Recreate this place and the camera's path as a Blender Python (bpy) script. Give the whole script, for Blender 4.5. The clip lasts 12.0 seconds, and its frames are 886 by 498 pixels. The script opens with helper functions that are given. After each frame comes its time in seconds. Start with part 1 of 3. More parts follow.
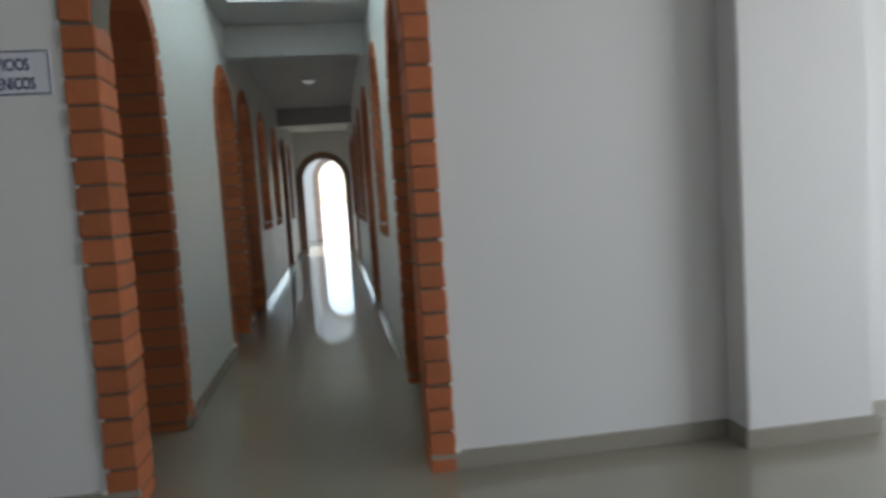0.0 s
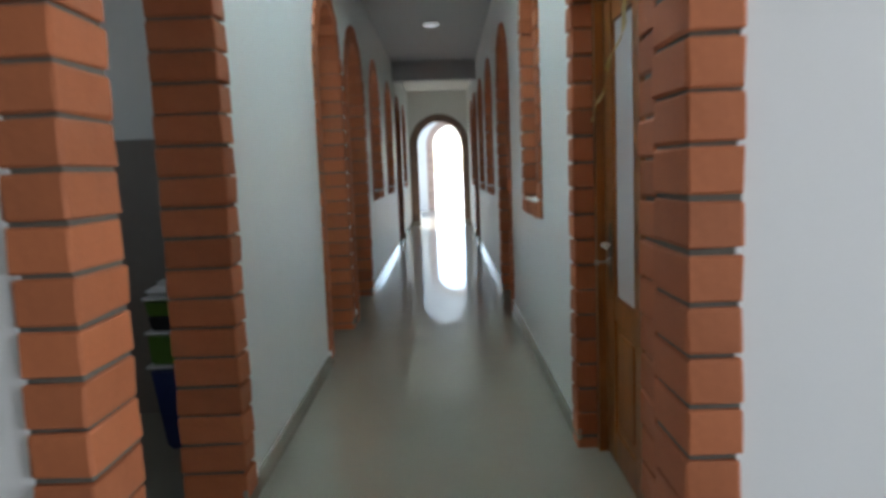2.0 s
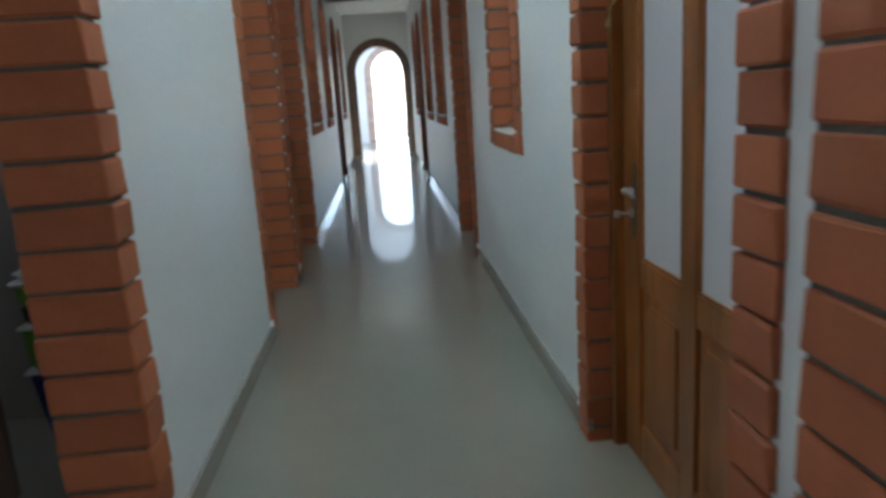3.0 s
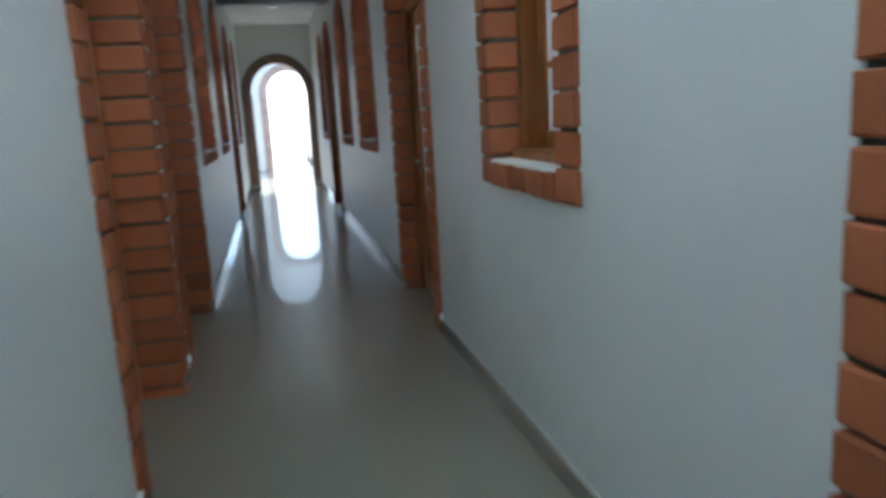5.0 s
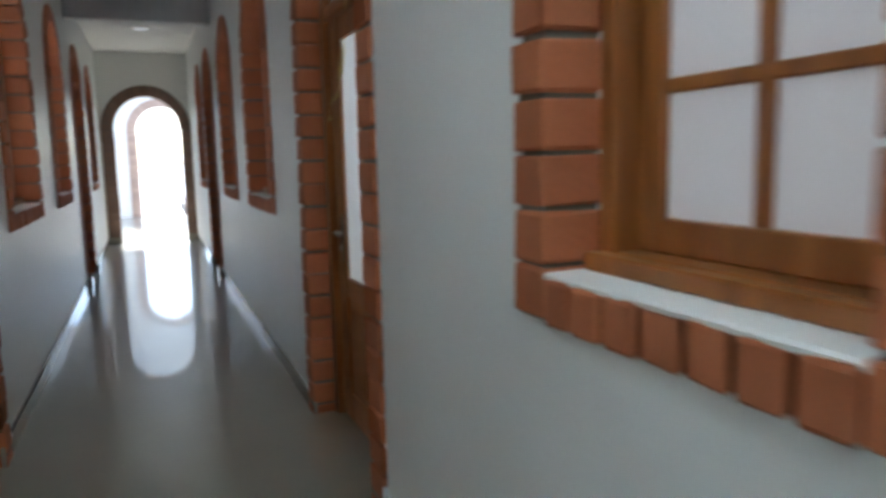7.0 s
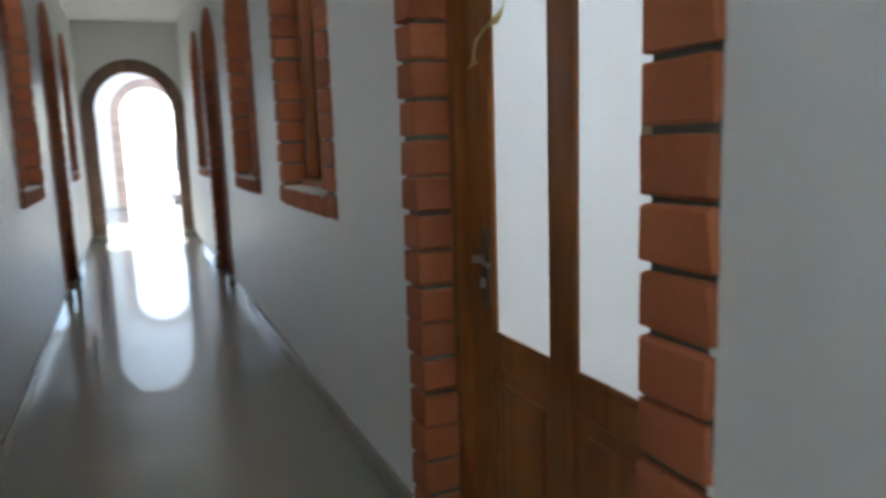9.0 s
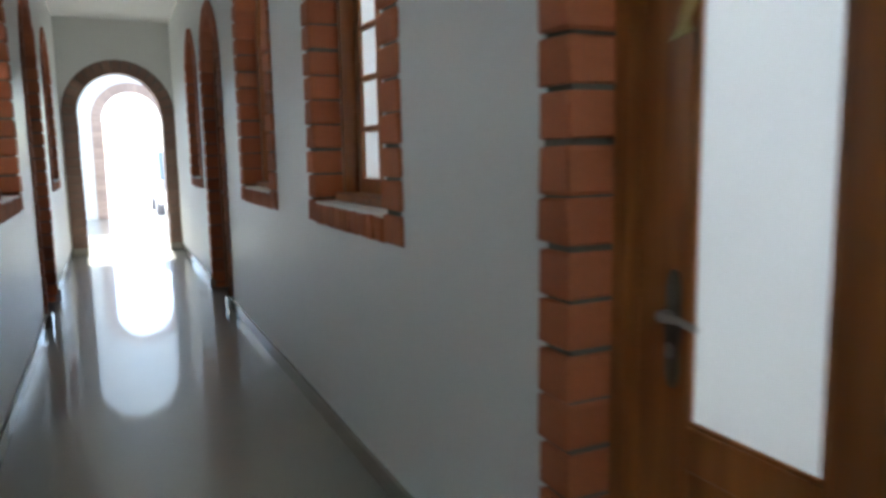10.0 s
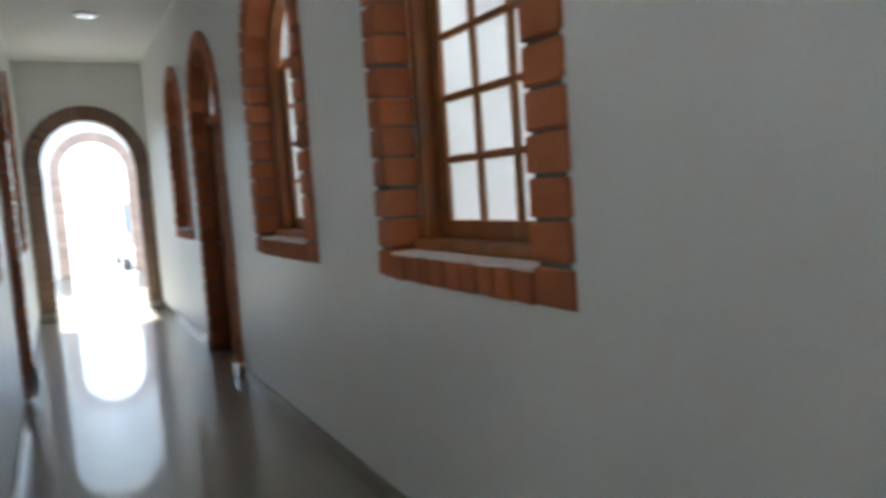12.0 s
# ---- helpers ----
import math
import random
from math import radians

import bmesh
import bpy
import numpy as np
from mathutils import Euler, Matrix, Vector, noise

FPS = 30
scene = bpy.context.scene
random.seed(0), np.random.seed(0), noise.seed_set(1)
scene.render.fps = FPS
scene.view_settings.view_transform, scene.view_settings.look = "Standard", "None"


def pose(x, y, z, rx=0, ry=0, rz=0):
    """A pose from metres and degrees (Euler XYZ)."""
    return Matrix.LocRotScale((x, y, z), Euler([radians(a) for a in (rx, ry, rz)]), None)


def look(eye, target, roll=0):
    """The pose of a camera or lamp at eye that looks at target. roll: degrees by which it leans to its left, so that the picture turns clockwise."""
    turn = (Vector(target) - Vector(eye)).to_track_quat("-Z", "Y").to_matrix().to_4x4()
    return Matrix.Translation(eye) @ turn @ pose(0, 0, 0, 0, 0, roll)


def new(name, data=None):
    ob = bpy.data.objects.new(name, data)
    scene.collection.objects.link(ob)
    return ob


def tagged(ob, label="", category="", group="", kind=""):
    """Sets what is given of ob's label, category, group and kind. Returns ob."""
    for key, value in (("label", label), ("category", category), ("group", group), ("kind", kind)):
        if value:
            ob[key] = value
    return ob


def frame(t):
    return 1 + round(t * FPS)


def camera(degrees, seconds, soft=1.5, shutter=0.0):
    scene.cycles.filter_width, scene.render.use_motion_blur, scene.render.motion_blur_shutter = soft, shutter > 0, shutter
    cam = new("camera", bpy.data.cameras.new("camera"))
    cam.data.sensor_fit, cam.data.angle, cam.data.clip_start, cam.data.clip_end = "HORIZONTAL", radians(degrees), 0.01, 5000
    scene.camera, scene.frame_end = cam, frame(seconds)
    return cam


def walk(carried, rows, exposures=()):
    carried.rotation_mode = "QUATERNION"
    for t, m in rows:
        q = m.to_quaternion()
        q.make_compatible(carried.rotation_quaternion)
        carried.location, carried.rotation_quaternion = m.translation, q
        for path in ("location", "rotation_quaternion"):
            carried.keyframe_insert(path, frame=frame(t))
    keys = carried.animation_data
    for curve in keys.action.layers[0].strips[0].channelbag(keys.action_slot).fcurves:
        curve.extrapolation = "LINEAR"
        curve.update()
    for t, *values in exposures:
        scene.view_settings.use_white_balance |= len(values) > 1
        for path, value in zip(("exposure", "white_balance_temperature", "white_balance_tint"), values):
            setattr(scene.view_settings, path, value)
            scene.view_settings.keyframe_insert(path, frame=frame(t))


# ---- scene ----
import collections

cam = camera(64.13, 12.0, soft=3.4, shutter=0.7)
PATH = [
    (0, (0.494, -3.584, 1.443), (0.784, -1.615, 1.290), -3.72),
    (0.5, (0.446, -3.136, 1.463), (0.612, -1.151, 1.311), -3.68),
    (1, (0.386, -2.618, 1.448), (0.530, -0.630, 1.287), -1.51),
    (1.5, (0.338, -2.121, 1.462), (0.365, -0.129, 1.291), -4.49),
    (2, (0.325, -1.665, 1.431), (0.312, 0.323, 1.209), -2.22),
    (2.5, (0.226, -1.253, 1.424), (0.285, 0.710, 1.046), -2.84),
    (2.7, (0.221, -1.082, 1.430), (0.329, 0.870, 1.006), -3.51),
    (4.3, (0.121, 0.287, 1.393), (0.325, 2.236, 0.992), -3.75),
    (4.5, (0.100, 0.460, 1.413), (0.375, 2.398, 1.002), -3.97),
    (5, (0.016, 0.922, 1.399), (0.450, 2.838, 1.026), -3.27),
    (5.5, (0.075, 1.392, 1.400), (0.637, 3.283, 1.071), -2.97),
    (6, (0.107, 1.841, 1.412), (0.654, 3.749, 1.167), -2.23),
    (6.5, (0.117, 2.240, 1.458), (0.944, 4.042, 1.193), -2.74),
    (7, (0.165, 2.655, 1.447), (0.921, 4.489, 1.190), -1.33),
    (7.2, (0.172, 2.861, 1.445), (0.879, 4.711, 1.168), -1.11),
    (8.8, (0.105, 4.229, 1.430), (0.832, 6.072, 1.160), -1.83),
    (9, (0.095, 4.371, 1.431), (0.880, 6.185, 1.130), -1.86),
    (9.5, (0.083, 4.827, 1.431), (0.997, 6.594, 1.220), -1.88),
    (10, (-0.012, 5.200, 1.423), (0.829, 6.995, 1.155), -1.01),
    (10.5, (-0.048, 5.609, 1.415), (0.838, 7.388, 1.197), -1.81),
    (11, (-0.096, 5.920, 1.436), (0.854, 7.676, 1.319), -1.57),
    (11.5, (-0.177, 6.099, 1.466), (0.914, 7.763, 1.263), -3.58),
    (12, (-0.256, 6.121, 1.441), (0.692, 7.874, 1.268), -3.94),
]
walk(cam, [(t, look(eye, target, roll)) for t, eye, target, roll in PATH], exposures=[(0, 1.4, 6450, 10), (0.5, 1.84, 6400, 10), (1, 1.88, 6350, 10), (1.5, 1.93, 6300, 10), (2.5, 2.1, 5980, 9), (4.5, 2.0, 5520, 8), (5, 1.97, 5650, 8), (5.5, 2.02, 5800, 9), (6, 2.06, 5900, 10.5), (6.5, 2.2, 5950, 12), (7, 2.33, 6050, 12), (9, 2.48, 6000, 10), (10, 2.57, 5950, 9), (10.5, 2.66, 6000, 9), (11, 2.6, 6150, 9), (11.5, 2.67, 6600, 9), (12, 2.6, 6100, 9)])

# ---- world, sun and lamps ----
world = bpy.data.worlds.new("world")
scene.world = world
world.use_nodes = True
sky = world.node_tree.nodes.new("ShaderNodeTexSky")
sky.sky_type = "NISHITA"
sky.sun_disc = False
sky.sun_elevation = radians(59)
sky.sun_rotation = radians(0)
world.node_tree.links.new(sky.outputs[0], world.node_tree.nodes["Background"].inputs[0])
world.node_tree.nodes["Background"].inputs[1].default_value = 0.15


def lamp(name, kind, energy, m, size=None, colour=(1, 1, 1), size_y=None, angle=None):
    d = bpy.data.lights.new(name, kind)
    d.energy, d.color = energy, colour
    if size is not None:
        d.shape = "RECTANGLE" if size_y else "DISK"
        d.size = size
        if size_y:
            d.size_y = size_y
    if angle is not None:
        d.angle = radians(angle)
    ob = new(name, d)
    ob.matrix_world = m
    return ob


lamp("sun", "SUN", 4.2, look((0.0, 46.0, 44.0), (0.0, 20.0, 0)), colour=(1, 0.95, 0.88), angle=0.5)
# daylight in the lobby's east window, the roof light and the rooms' outer windows
lamp("lobby_daylight", "AREA", 70, look((7.9, -3.5, 1.85), (0, -2.6, 1.4)), size=3.4, size_y=2.6, colour=(0.96, 0.98, 1.0))
lamp("roof_daylight", "AREA", 9.2, look((0.2, 2.3, 3.7), (0.2, 2.30001, 0)), size=1.1, size_y=2.7, colour=(0.6, 1.0, 0.93))
# washroom fill with no source in view, added so the stacked bins show
lamp("washroom_fill", "AREA", 0.85, look((-3.86, 1.55, 2.0), (-2, 1.55, 1.6)), size=0.65, size_y=0.7, colour=(0.95, 0.98, 1.0))
for y0, y1, x, way, watts, tone in (
        (0.4, 2.3, 4.25, -1, 2.0, (0.97, 0.99, 1.0)), (2.6, 4.6, 4.25, -1, 3.0, (1.0, 0.91, 0.89)), (4.9, 6.9, 4.25, -1, 5.4, (0.98, 0.99, 1.0)),
        (7.2, 11.2, 4.25, -1, 4.3, (1.0, 0.97, 0.96)), (11.6, 16.6, 4.25, -1, 1.2, (1.0, 0.98, 0.98)),
        (3.1, 4.9, -3.85, 1, 7.5, (0.97, 0.99, 1.0)), (5.3, 6.8, -3.85, 1, 8.0, (0.97, 0.99, 1.0)),
        (7.2, 11.2, -3.85, 1, 11.0, (1.0, 0.98, 0.96)), (11.6, 16.6, -3.85, 1, 1.2, (1.0, 0.98, 0.96))):
    lamp("room_daylight", "AREA", 1.2 * watts * (y1 - y0), look((x, (y0 + y1) / 2, 2.5), (x + way, (y0 + y1) / 2, 2.45)), size=y1 - y0, size_y=0.8, colour=tone)

# ---- plan ----
XL, XR = -0.585, 0.97          # corridor walls
YE = 16.98                    # wall with the arch at the corridor's end
ZC = 3.45                     # ceiling
T = 0.26                      # wall thickness
PITCH = 0.126                 # brick courses
PROUD = 0.02


# ---- materials ----
def material(name, colour, rough=0.6, metal=0.0, grain=0.0, scale=40.0, bump=0.0, spec=0.5, vary=0.0, stain=0.0, stain_scale=1.3, wave=0.0):
    m = bpy.data.materials.new(name)
    m.use_nodes = True
    nt = m.node_tree
    b = nt.nodes["Principled BSDF"]
    b.inputs["Roughness"].default_value = rough
    b.inputs["Metallic"].default_value = metal
    b.inputs["Specular IOR Level"].default_value = spec
    co = nt.nodes.new("ShaderNodeTexCoord").outputs["Object"]
    rgb = nt.nodes.new("ShaderNodeRGB")
    rgb.outputs[0].default_value = (*colour, 1)
    out = rgb.outputs[0]

    def scaled(src, factor_out, low, high):
        mr = nt.nodes.new("ShaderNodeMapRange")
        mr.inputs["To Min"].default_value, mr.inputs["To Max"].default_value = low, high
        nt.links.new(factor_out, mr.inputs["Value"])
        mul = nt.nodes.new("ShaderNodeVectorMath")
        mul.operation = "SCALE"
        nt.links.new(src, mul.inputs[0])
        nt.links.new(mr.outputs[0], mul.inputs["Scale"])
        return mul.outputs[0]

    if grain or bump:
        n = nt.nodes.new("ShaderNodeTexNoise")
        n.inputs["Scale"].default_value, n.inputs["Detail"].default_value = scale, 6
        nt.links.new(co, n.inputs["Vector"])
        if grain:
            out = scaled(out, n.outputs["Fac"], 1 - grain, 1 + grain)
        if bump:
            bp = nt.nodes.new("ShaderNodeBump")
            bp.inputs["Strength"].default_value, bp.inputs["Distance"].default_value = bump, 0.004
            nt.links.new(n.outputs["Fac"], bp.inputs["Height"])
            nt.links.new(bp.outputs[0], b.inputs["Normal"])
            if wave:
                # the slow unevenness of hand-laid plaster
                w = nt.nodes.new("ShaderNodeTexNoise")
                w.inputs["Scale"].default_value, w.inputs["Detail"].default_value = 4.0, 3
                nt.links.new(co, w.inputs["Vector"])
                bw = nt.nodes.new("ShaderNodeBump")
                bw.inputs["Strength"].default_value, bw.inputs["Distance"].default_value = wave, 0.02
                nt.links.new(w.outputs["Fac"], bw.inputs["Height"])
                nt.links.new(bw.outputs[0], bp.inputs["Normal"])
    if stain:
        n = nt.nodes.new("ShaderNodeTexNoise")
        n.inputs["Scale"].default_value, n.inputs["Detail"].default_value = stain_scale, 4
        nt.links.new(co, n.inputs["Vector"])
        out = scaled(out, n.outputs["Fac"], 1 - stain, 1 + stain)
    if vary:
        out = scaled(out, nt.nodes.new("ShaderNodeObjectInfo").outputs["Random"], 1 - vary, 1 + vary)
    nt.links.new(out, b.inputs["Base Color"])
    return m


def wood_material(name, colour, stretch):
    m = material(name, colour, rough=0.32)
    nt = m.node_tree
    b = nt.nodes["Principled BSDF"]
    co = nt.nodes.new("ShaderNodeTexCoord")
    mp = nt.nodes.new("ShaderNodeMapping")
    mp.inputs["Scale"].default_value = stretch
    nt.links.new(co.outputs["Object"], mp.inputs[0])
    n = nt.nodes.new("ShaderNodeTexNoise")
    n.inputs["Scale"].default_value, n.inputs["Detail"].default_value, n.inputs["Distortion"].default_value = 9, 8, 1.2
    nt.links.new(mp.outputs[0], n.inputs["Vector"])
    ramp = nt.nodes.new("ShaderNodeValToRGB")
    ramp.color_ramp.elements[0].position, ramp.color_ramp.elements[1].position = 0.3, 0.72
    ramp.color_ramp.elements[0].color = (*[c * 0.62 for c in colour], 1)
    ramp.color_ramp.elements[1].color = (*[min(1, c * 1.25) for c in colour], 1)
    nt.links.new(n.outputs["Fac"], ramp.inputs[0])
    nt.links.new(ramp.outputs[0], b.inputs["Base Color"])
    bp = nt.nodes.new("ShaderNodeBump")
    bp.inputs["Strength"].default_value, bp.inputs["Distance"].default_value = 0.15, 0.002
    nt.links.new(n.outputs["Fac"], bp.inputs["Height"])
    nt.links.new(bp.outputs[0], b.inputs["Normal"])
    return m


def frosted_material():
    m = bpy.data.materials.new("frosted_glass")
    m.use_nodes = True
    nt = m.node_tree
    nt.nodes.remove(nt.nodes["Principled BSDF"])
    tr = nt.nodes.new("ShaderNodeBsdfTranslucent")
    tr.inputs[0].default_value = (0.86, 0.87, 0.87, 1)
    gl = nt.nodes.new("ShaderNodeBsdfGlossy")
    gl.inputs["Roughness"].default_value = 0.25
    fr = nt.nodes.new("ShaderNodeFresnel")
    fr.inputs[0].default_value = 1.45
    mx = nt.nodes.new("ShaderNodeMixShader")
    nt.links.new(fr.outputs[0], mx.inputs[0])
    nt.links.new(tr.outputs[0], mx.inputs[1])
    nt.links.new(gl.outputs[0], mx.inputs[2])
    nt.links.new(mx.outputs[0], nt.nodes["Material Output"].inputs[0])
    return m


def glow_material(name, colour, strength):
    m = bpy.data.materials.new(name)
    m.use_nodes = True
    b = m.node_tree.nodes["Principled BSDF"]
    b.inputs["Emission Color"].default_value = (*colour, 1)
    b.inputs["Emission Strength"].default_value = strength
    return m


M_WALL = material("wall_paint", (0.79, 0.81, 0.79), 0.34, grain=0.03, scale=90, bump=0.12, wave=0.3, stain=0.05, stain_scale=0.8)
M_LOBBY = material("lobby_paint", (0.78, 0.78, 0.78), 0.6, grain=0.02, scale=90, bump=0.1, wave=0.15, stain=0.04, stain_scale=0.7)
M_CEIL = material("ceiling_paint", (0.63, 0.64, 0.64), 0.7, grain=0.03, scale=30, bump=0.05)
M_FLOOR = material("polished_tile", (0.285, 0.27, 0.208), 0.32, spec=0.8, grain=0.06, scale=160, stain=0.1, stain_scale=2.0)
# a clear polish over the softer gloss of the tile itself
M_FLOOR.node_tree.nodes["Principled BSDF"].inputs["Coat Weight"].default_value = 0.85
M_FLOOR.node_tree.nodes["Principled BSDF"].inputs["Coat Roughness"].default_value = 0.035
M_BASE = material("skirting_tile", (0.34, 0.32, 0.27), 0.1, grain=0.05, scale=120, stain=0.08, stain_scale=3)
M_BRICK = material("brick_clay", (0.425, 0.132, 0.05), 0.72, grain=0.1, scale=60, bump=0.3, vary=0.14, stain=0.12, stain_scale=9)
# brick with its backlit shade mixed into the colour, for the end arch
M_BACKLIT = material("backlit_brick", (0.2, 0.125, 0.095), 0.8, grain=0.2, scale=70, bump=0.4, vary=0.12, stain=0.2, stain_scale=5)
# brick lightened in its colour so the exit arch washes out in glare
M_GLARE = material("glare_paled_brick", (0.46, 0.34, 0.28), 0.8, grain=0.15, scale=70, bump=0.4, vary=0.12, stain=0.15, stain_scale=5)
M_MORTAR = material("mortar", (0.145, 0.132, 0.108), 0.9, grain=0.2, scale=120, bump=0.6)
M_WOOD = wood_material("varnished_wood", (0.33, 0.116, 0.028), (1, 1, 0.12))
M_SILL = material("sill_paint", (0.8, 0.8, 0.77), 0.5, grain=0.05, scale=60, bump=0.1, stain=0.08, stain_scale=6)
M_FROST = frosted_material()
M_METAL = material("brushed_nickel", (0.6, 0.58, 0.55), 0.3, metal=1.0)
M_WORN = material("worn_nickel", (0.45, 0.43, 0.4), 0.36, metal=1.0, grain=0.2, scale=150)
M_BRONZE = material("dark_bronze", (0.2, 0.185, 0.165), 0.34, metal=0.9, grain=0.2, scale=90)
M_TAPE = material("yellow_ribbon_cloth", (0.62, 0.5, 0.24), 0.6, grain=0.1, scale=200)
M_TILE = material("bathroom_tile", (0.25, 0.215, 0.185), 0.3, grain=0.08, scale=20, stain=0.1)
M_GROUND = material("pale_paving", (0.62, 0.6, 0.56), 0.8, grain=0.1, scale=30, stain=0.1)
M_LAMP = glow_material("lamp_diffuser", (0.9, 0.95, 1.0), 0.1)


# ---- mesh helpers ----
def part(name, bm, mat, parent=None, label=""):
    me = bpy.data.meshes.new(name)
    bmesh.ops.recalc_face_normals(bm, faces=bm.faces)
    bm.to_mesh(me)
    bm.free()
    me.materials.append(mat)
    ob = new(name, me)
    ob.parent = parent
    if label:
        ob["label"] = label
    return ob


def shared(name, me, m, parent):
    ob = new(name, me)
    ob.parent = parent
    ob.matrix_basis = m
    return ob


def box(bm, lo, hi, bevel=0.0, segments=1):
    c = [(a + b) / 2 for a, b in zip(lo, hi)]
    s = [max(1e-4, b - a) for a, b in zip(lo, hi)]
    g = bmesh.ops.create_cube(bm, size=1, matrix=Matrix.Translation(c) @ Matrix.Diagonal((*s, 1)))
    if bevel:
        edges = {e for v in g["verts"] for e in v.link_edges}
        bmesh.ops.bevel(bm, geom=list(edges), offset=bevel, segments=segments, affect="EDGES", profile=0.6)
    return bm


def boxes(*pairs, bevel=0.0):
    bm = bmesh.new()
    for lo, hi in pairs:
        box(bm, lo, hi, bevel)
    return bm


def prism(bm, pts, place, w0, w1):
    """A prism over the polygon pts (u, z), from depth w0 to w1."""
    a = [bm.verts.new(place(u, w0, z)) for u, z in pts]
    b = [bm.verts.new(place(u, w1, z)) for u, z in pts]
    bm.faces.new(a)
    bm.faces.new(b[::-1])
    for i in range(len(pts)):
        j = (i + 1) % len(pts)
        bm.faces.new((a[i], b[i], b[j], a[j]))


def arch_path(u0, u1, z0, spring, crown, n=16):
    """Points up one jamb, round the arch and down the other."""
    c, r = (u0 + u1) / 2, (u1 - u0) / 2
    pts = [(u0, z0)]
    for i in range(n + 1):
        a = math.pi * (1 - i / n)
        pts.append((c + r * math.cos(a), spring + (crown - spring) * math.sin(a)))
    pts.append((u1, z0))
    return pts


def ring(bm, outer, inner, place, w0, w1):
    rows = []
    for o, i in zip(outer, inner):
        rows.append([bm.verts.new(place(*q)) for q in ((o[0], w0, o[1]), (i[0], w0, i[1]), (i[0], w1, i[1]), (o[0], w1, o[1]))])
    for r, s in zip(rows[:-1], rows[1:]):
        for k in range(4):
            bm.faces.new((r[k], r[(k + 1) % 4], s[(k + 1) % 4], s[k]))
    bm.faces.new(rows[0])
    bm.faces.new(rows[-1][::-1])


class Opening:
    """An opening with a brick surround. u runs along the wall, w into it, z up. near, far: face widths of the two jambs."""

    def __init__(self, u0, u1, sill=0.0, crown=2.93, near=0.18, far=0.13, start=-0.07, bare_near=False):
        self.u0, self.u1, self.sill, self.crown = u0, u1, sill, crown
        self.near, self.far, self.bare_near = near, far, bare_near
        self.a, self.b = u0 + near, u1 - far
        self.start = sill if sill > 0 else start
        self.courses = round((crown - (u1 - u0) / 2 - self.start) / PITCH)
        self.spring = self.start + self.courses * PITCH
        self.ring = (near + far) / 2

    def outer(self, z0):
        return arch_path(self.u0, self.u1, z0, self.spring, self.crown)

    def inner(self, z0, more=0.0):
        """The clear opening's outline, drawn in by more."""
        return arch_path(self.a + more, self.b - more, z0, self.spring, self.crown - self.ring - more)


def wall_mesh(bm, place, a, b, top, openings, depth=T):
    u = a
    for o in sorted(openings, key=lambda q: q.u0):
        if o.u0 > u:
            prism(bm, [(u, 0), (o.u0, 0), (o.u0, top), (u, top)], place, 0, depth)
        if o.sill > 0:
            prism(bm, [(o.u0, 0), (o.u1, 0), (o.u1, o.sill), (o.u0, o.sill)], place, 0, depth)
        arc = o.outer(o.sill)[1:-1]
        for p, q in zip(arc[:-1], arc[1:]):
            prism(bm, [p, q, (q[0], top), (p[0], top)], place, 0, depth)
        u = o.u1
    prism(bm, [(u, 0), (b, 0), (b, top), (u, top)], place, 0, depth)
    # weld the blocks into one wall and drop the faces buried between them
    bmesh.ops.remove_doubles(bm, verts=bm.verts, dist=1e-5)
    bm.verts.index_update()
    met = collections.defaultdict(list)
    for f in bm.faces:
        met[frozenset(v.index for v in f.verts)].append(f)
    buried = [f for same in met.values() if len(same) > 1 for f in same]
    bmesh.ops.delete(bm, geom=buried, context="FACES_ONLY")


def east(u, w, z):
    return (XR + w, u, z)


def west(u, w, z):
    return (XL - w, u, z)


def south(u, w, z):
    return (u, w, z)


def north(u, w, z):
    return (u, YE + w, z)


# a brick's depth runs through the wall; a few slightly different ones are shared by all surrounds
def brick_mesh(fw, depth, h, mat, seed):
    r = random.Random(seed)
    bm = bmesh.new()
    box(bm, (-fw / 2, -depth / 2, -h / 2), (fw / 2, depth / 2, h / 2), 0.0065)
    for v in bm.verts:
        v.co += Vector([r.uniform(-0.0032, 0.0032) for _ in range(3)])
    me = bpy.data.meshes.new("brick")
    bm.to_mesh(me)
    bm.free()
    me.materials.append(mat)
    return me


BRICKS = {}


def brick_set(fw, depth, h, mat):
    key = (round(fw, 3), round(depth, 3), round(h, 3), mat)
    if key not in BRICKS:
        BRICKS[key] = [brick_mesh(*key, s) for s in range(6)]
    return BRICKS[key]


RND = random.Random(7)


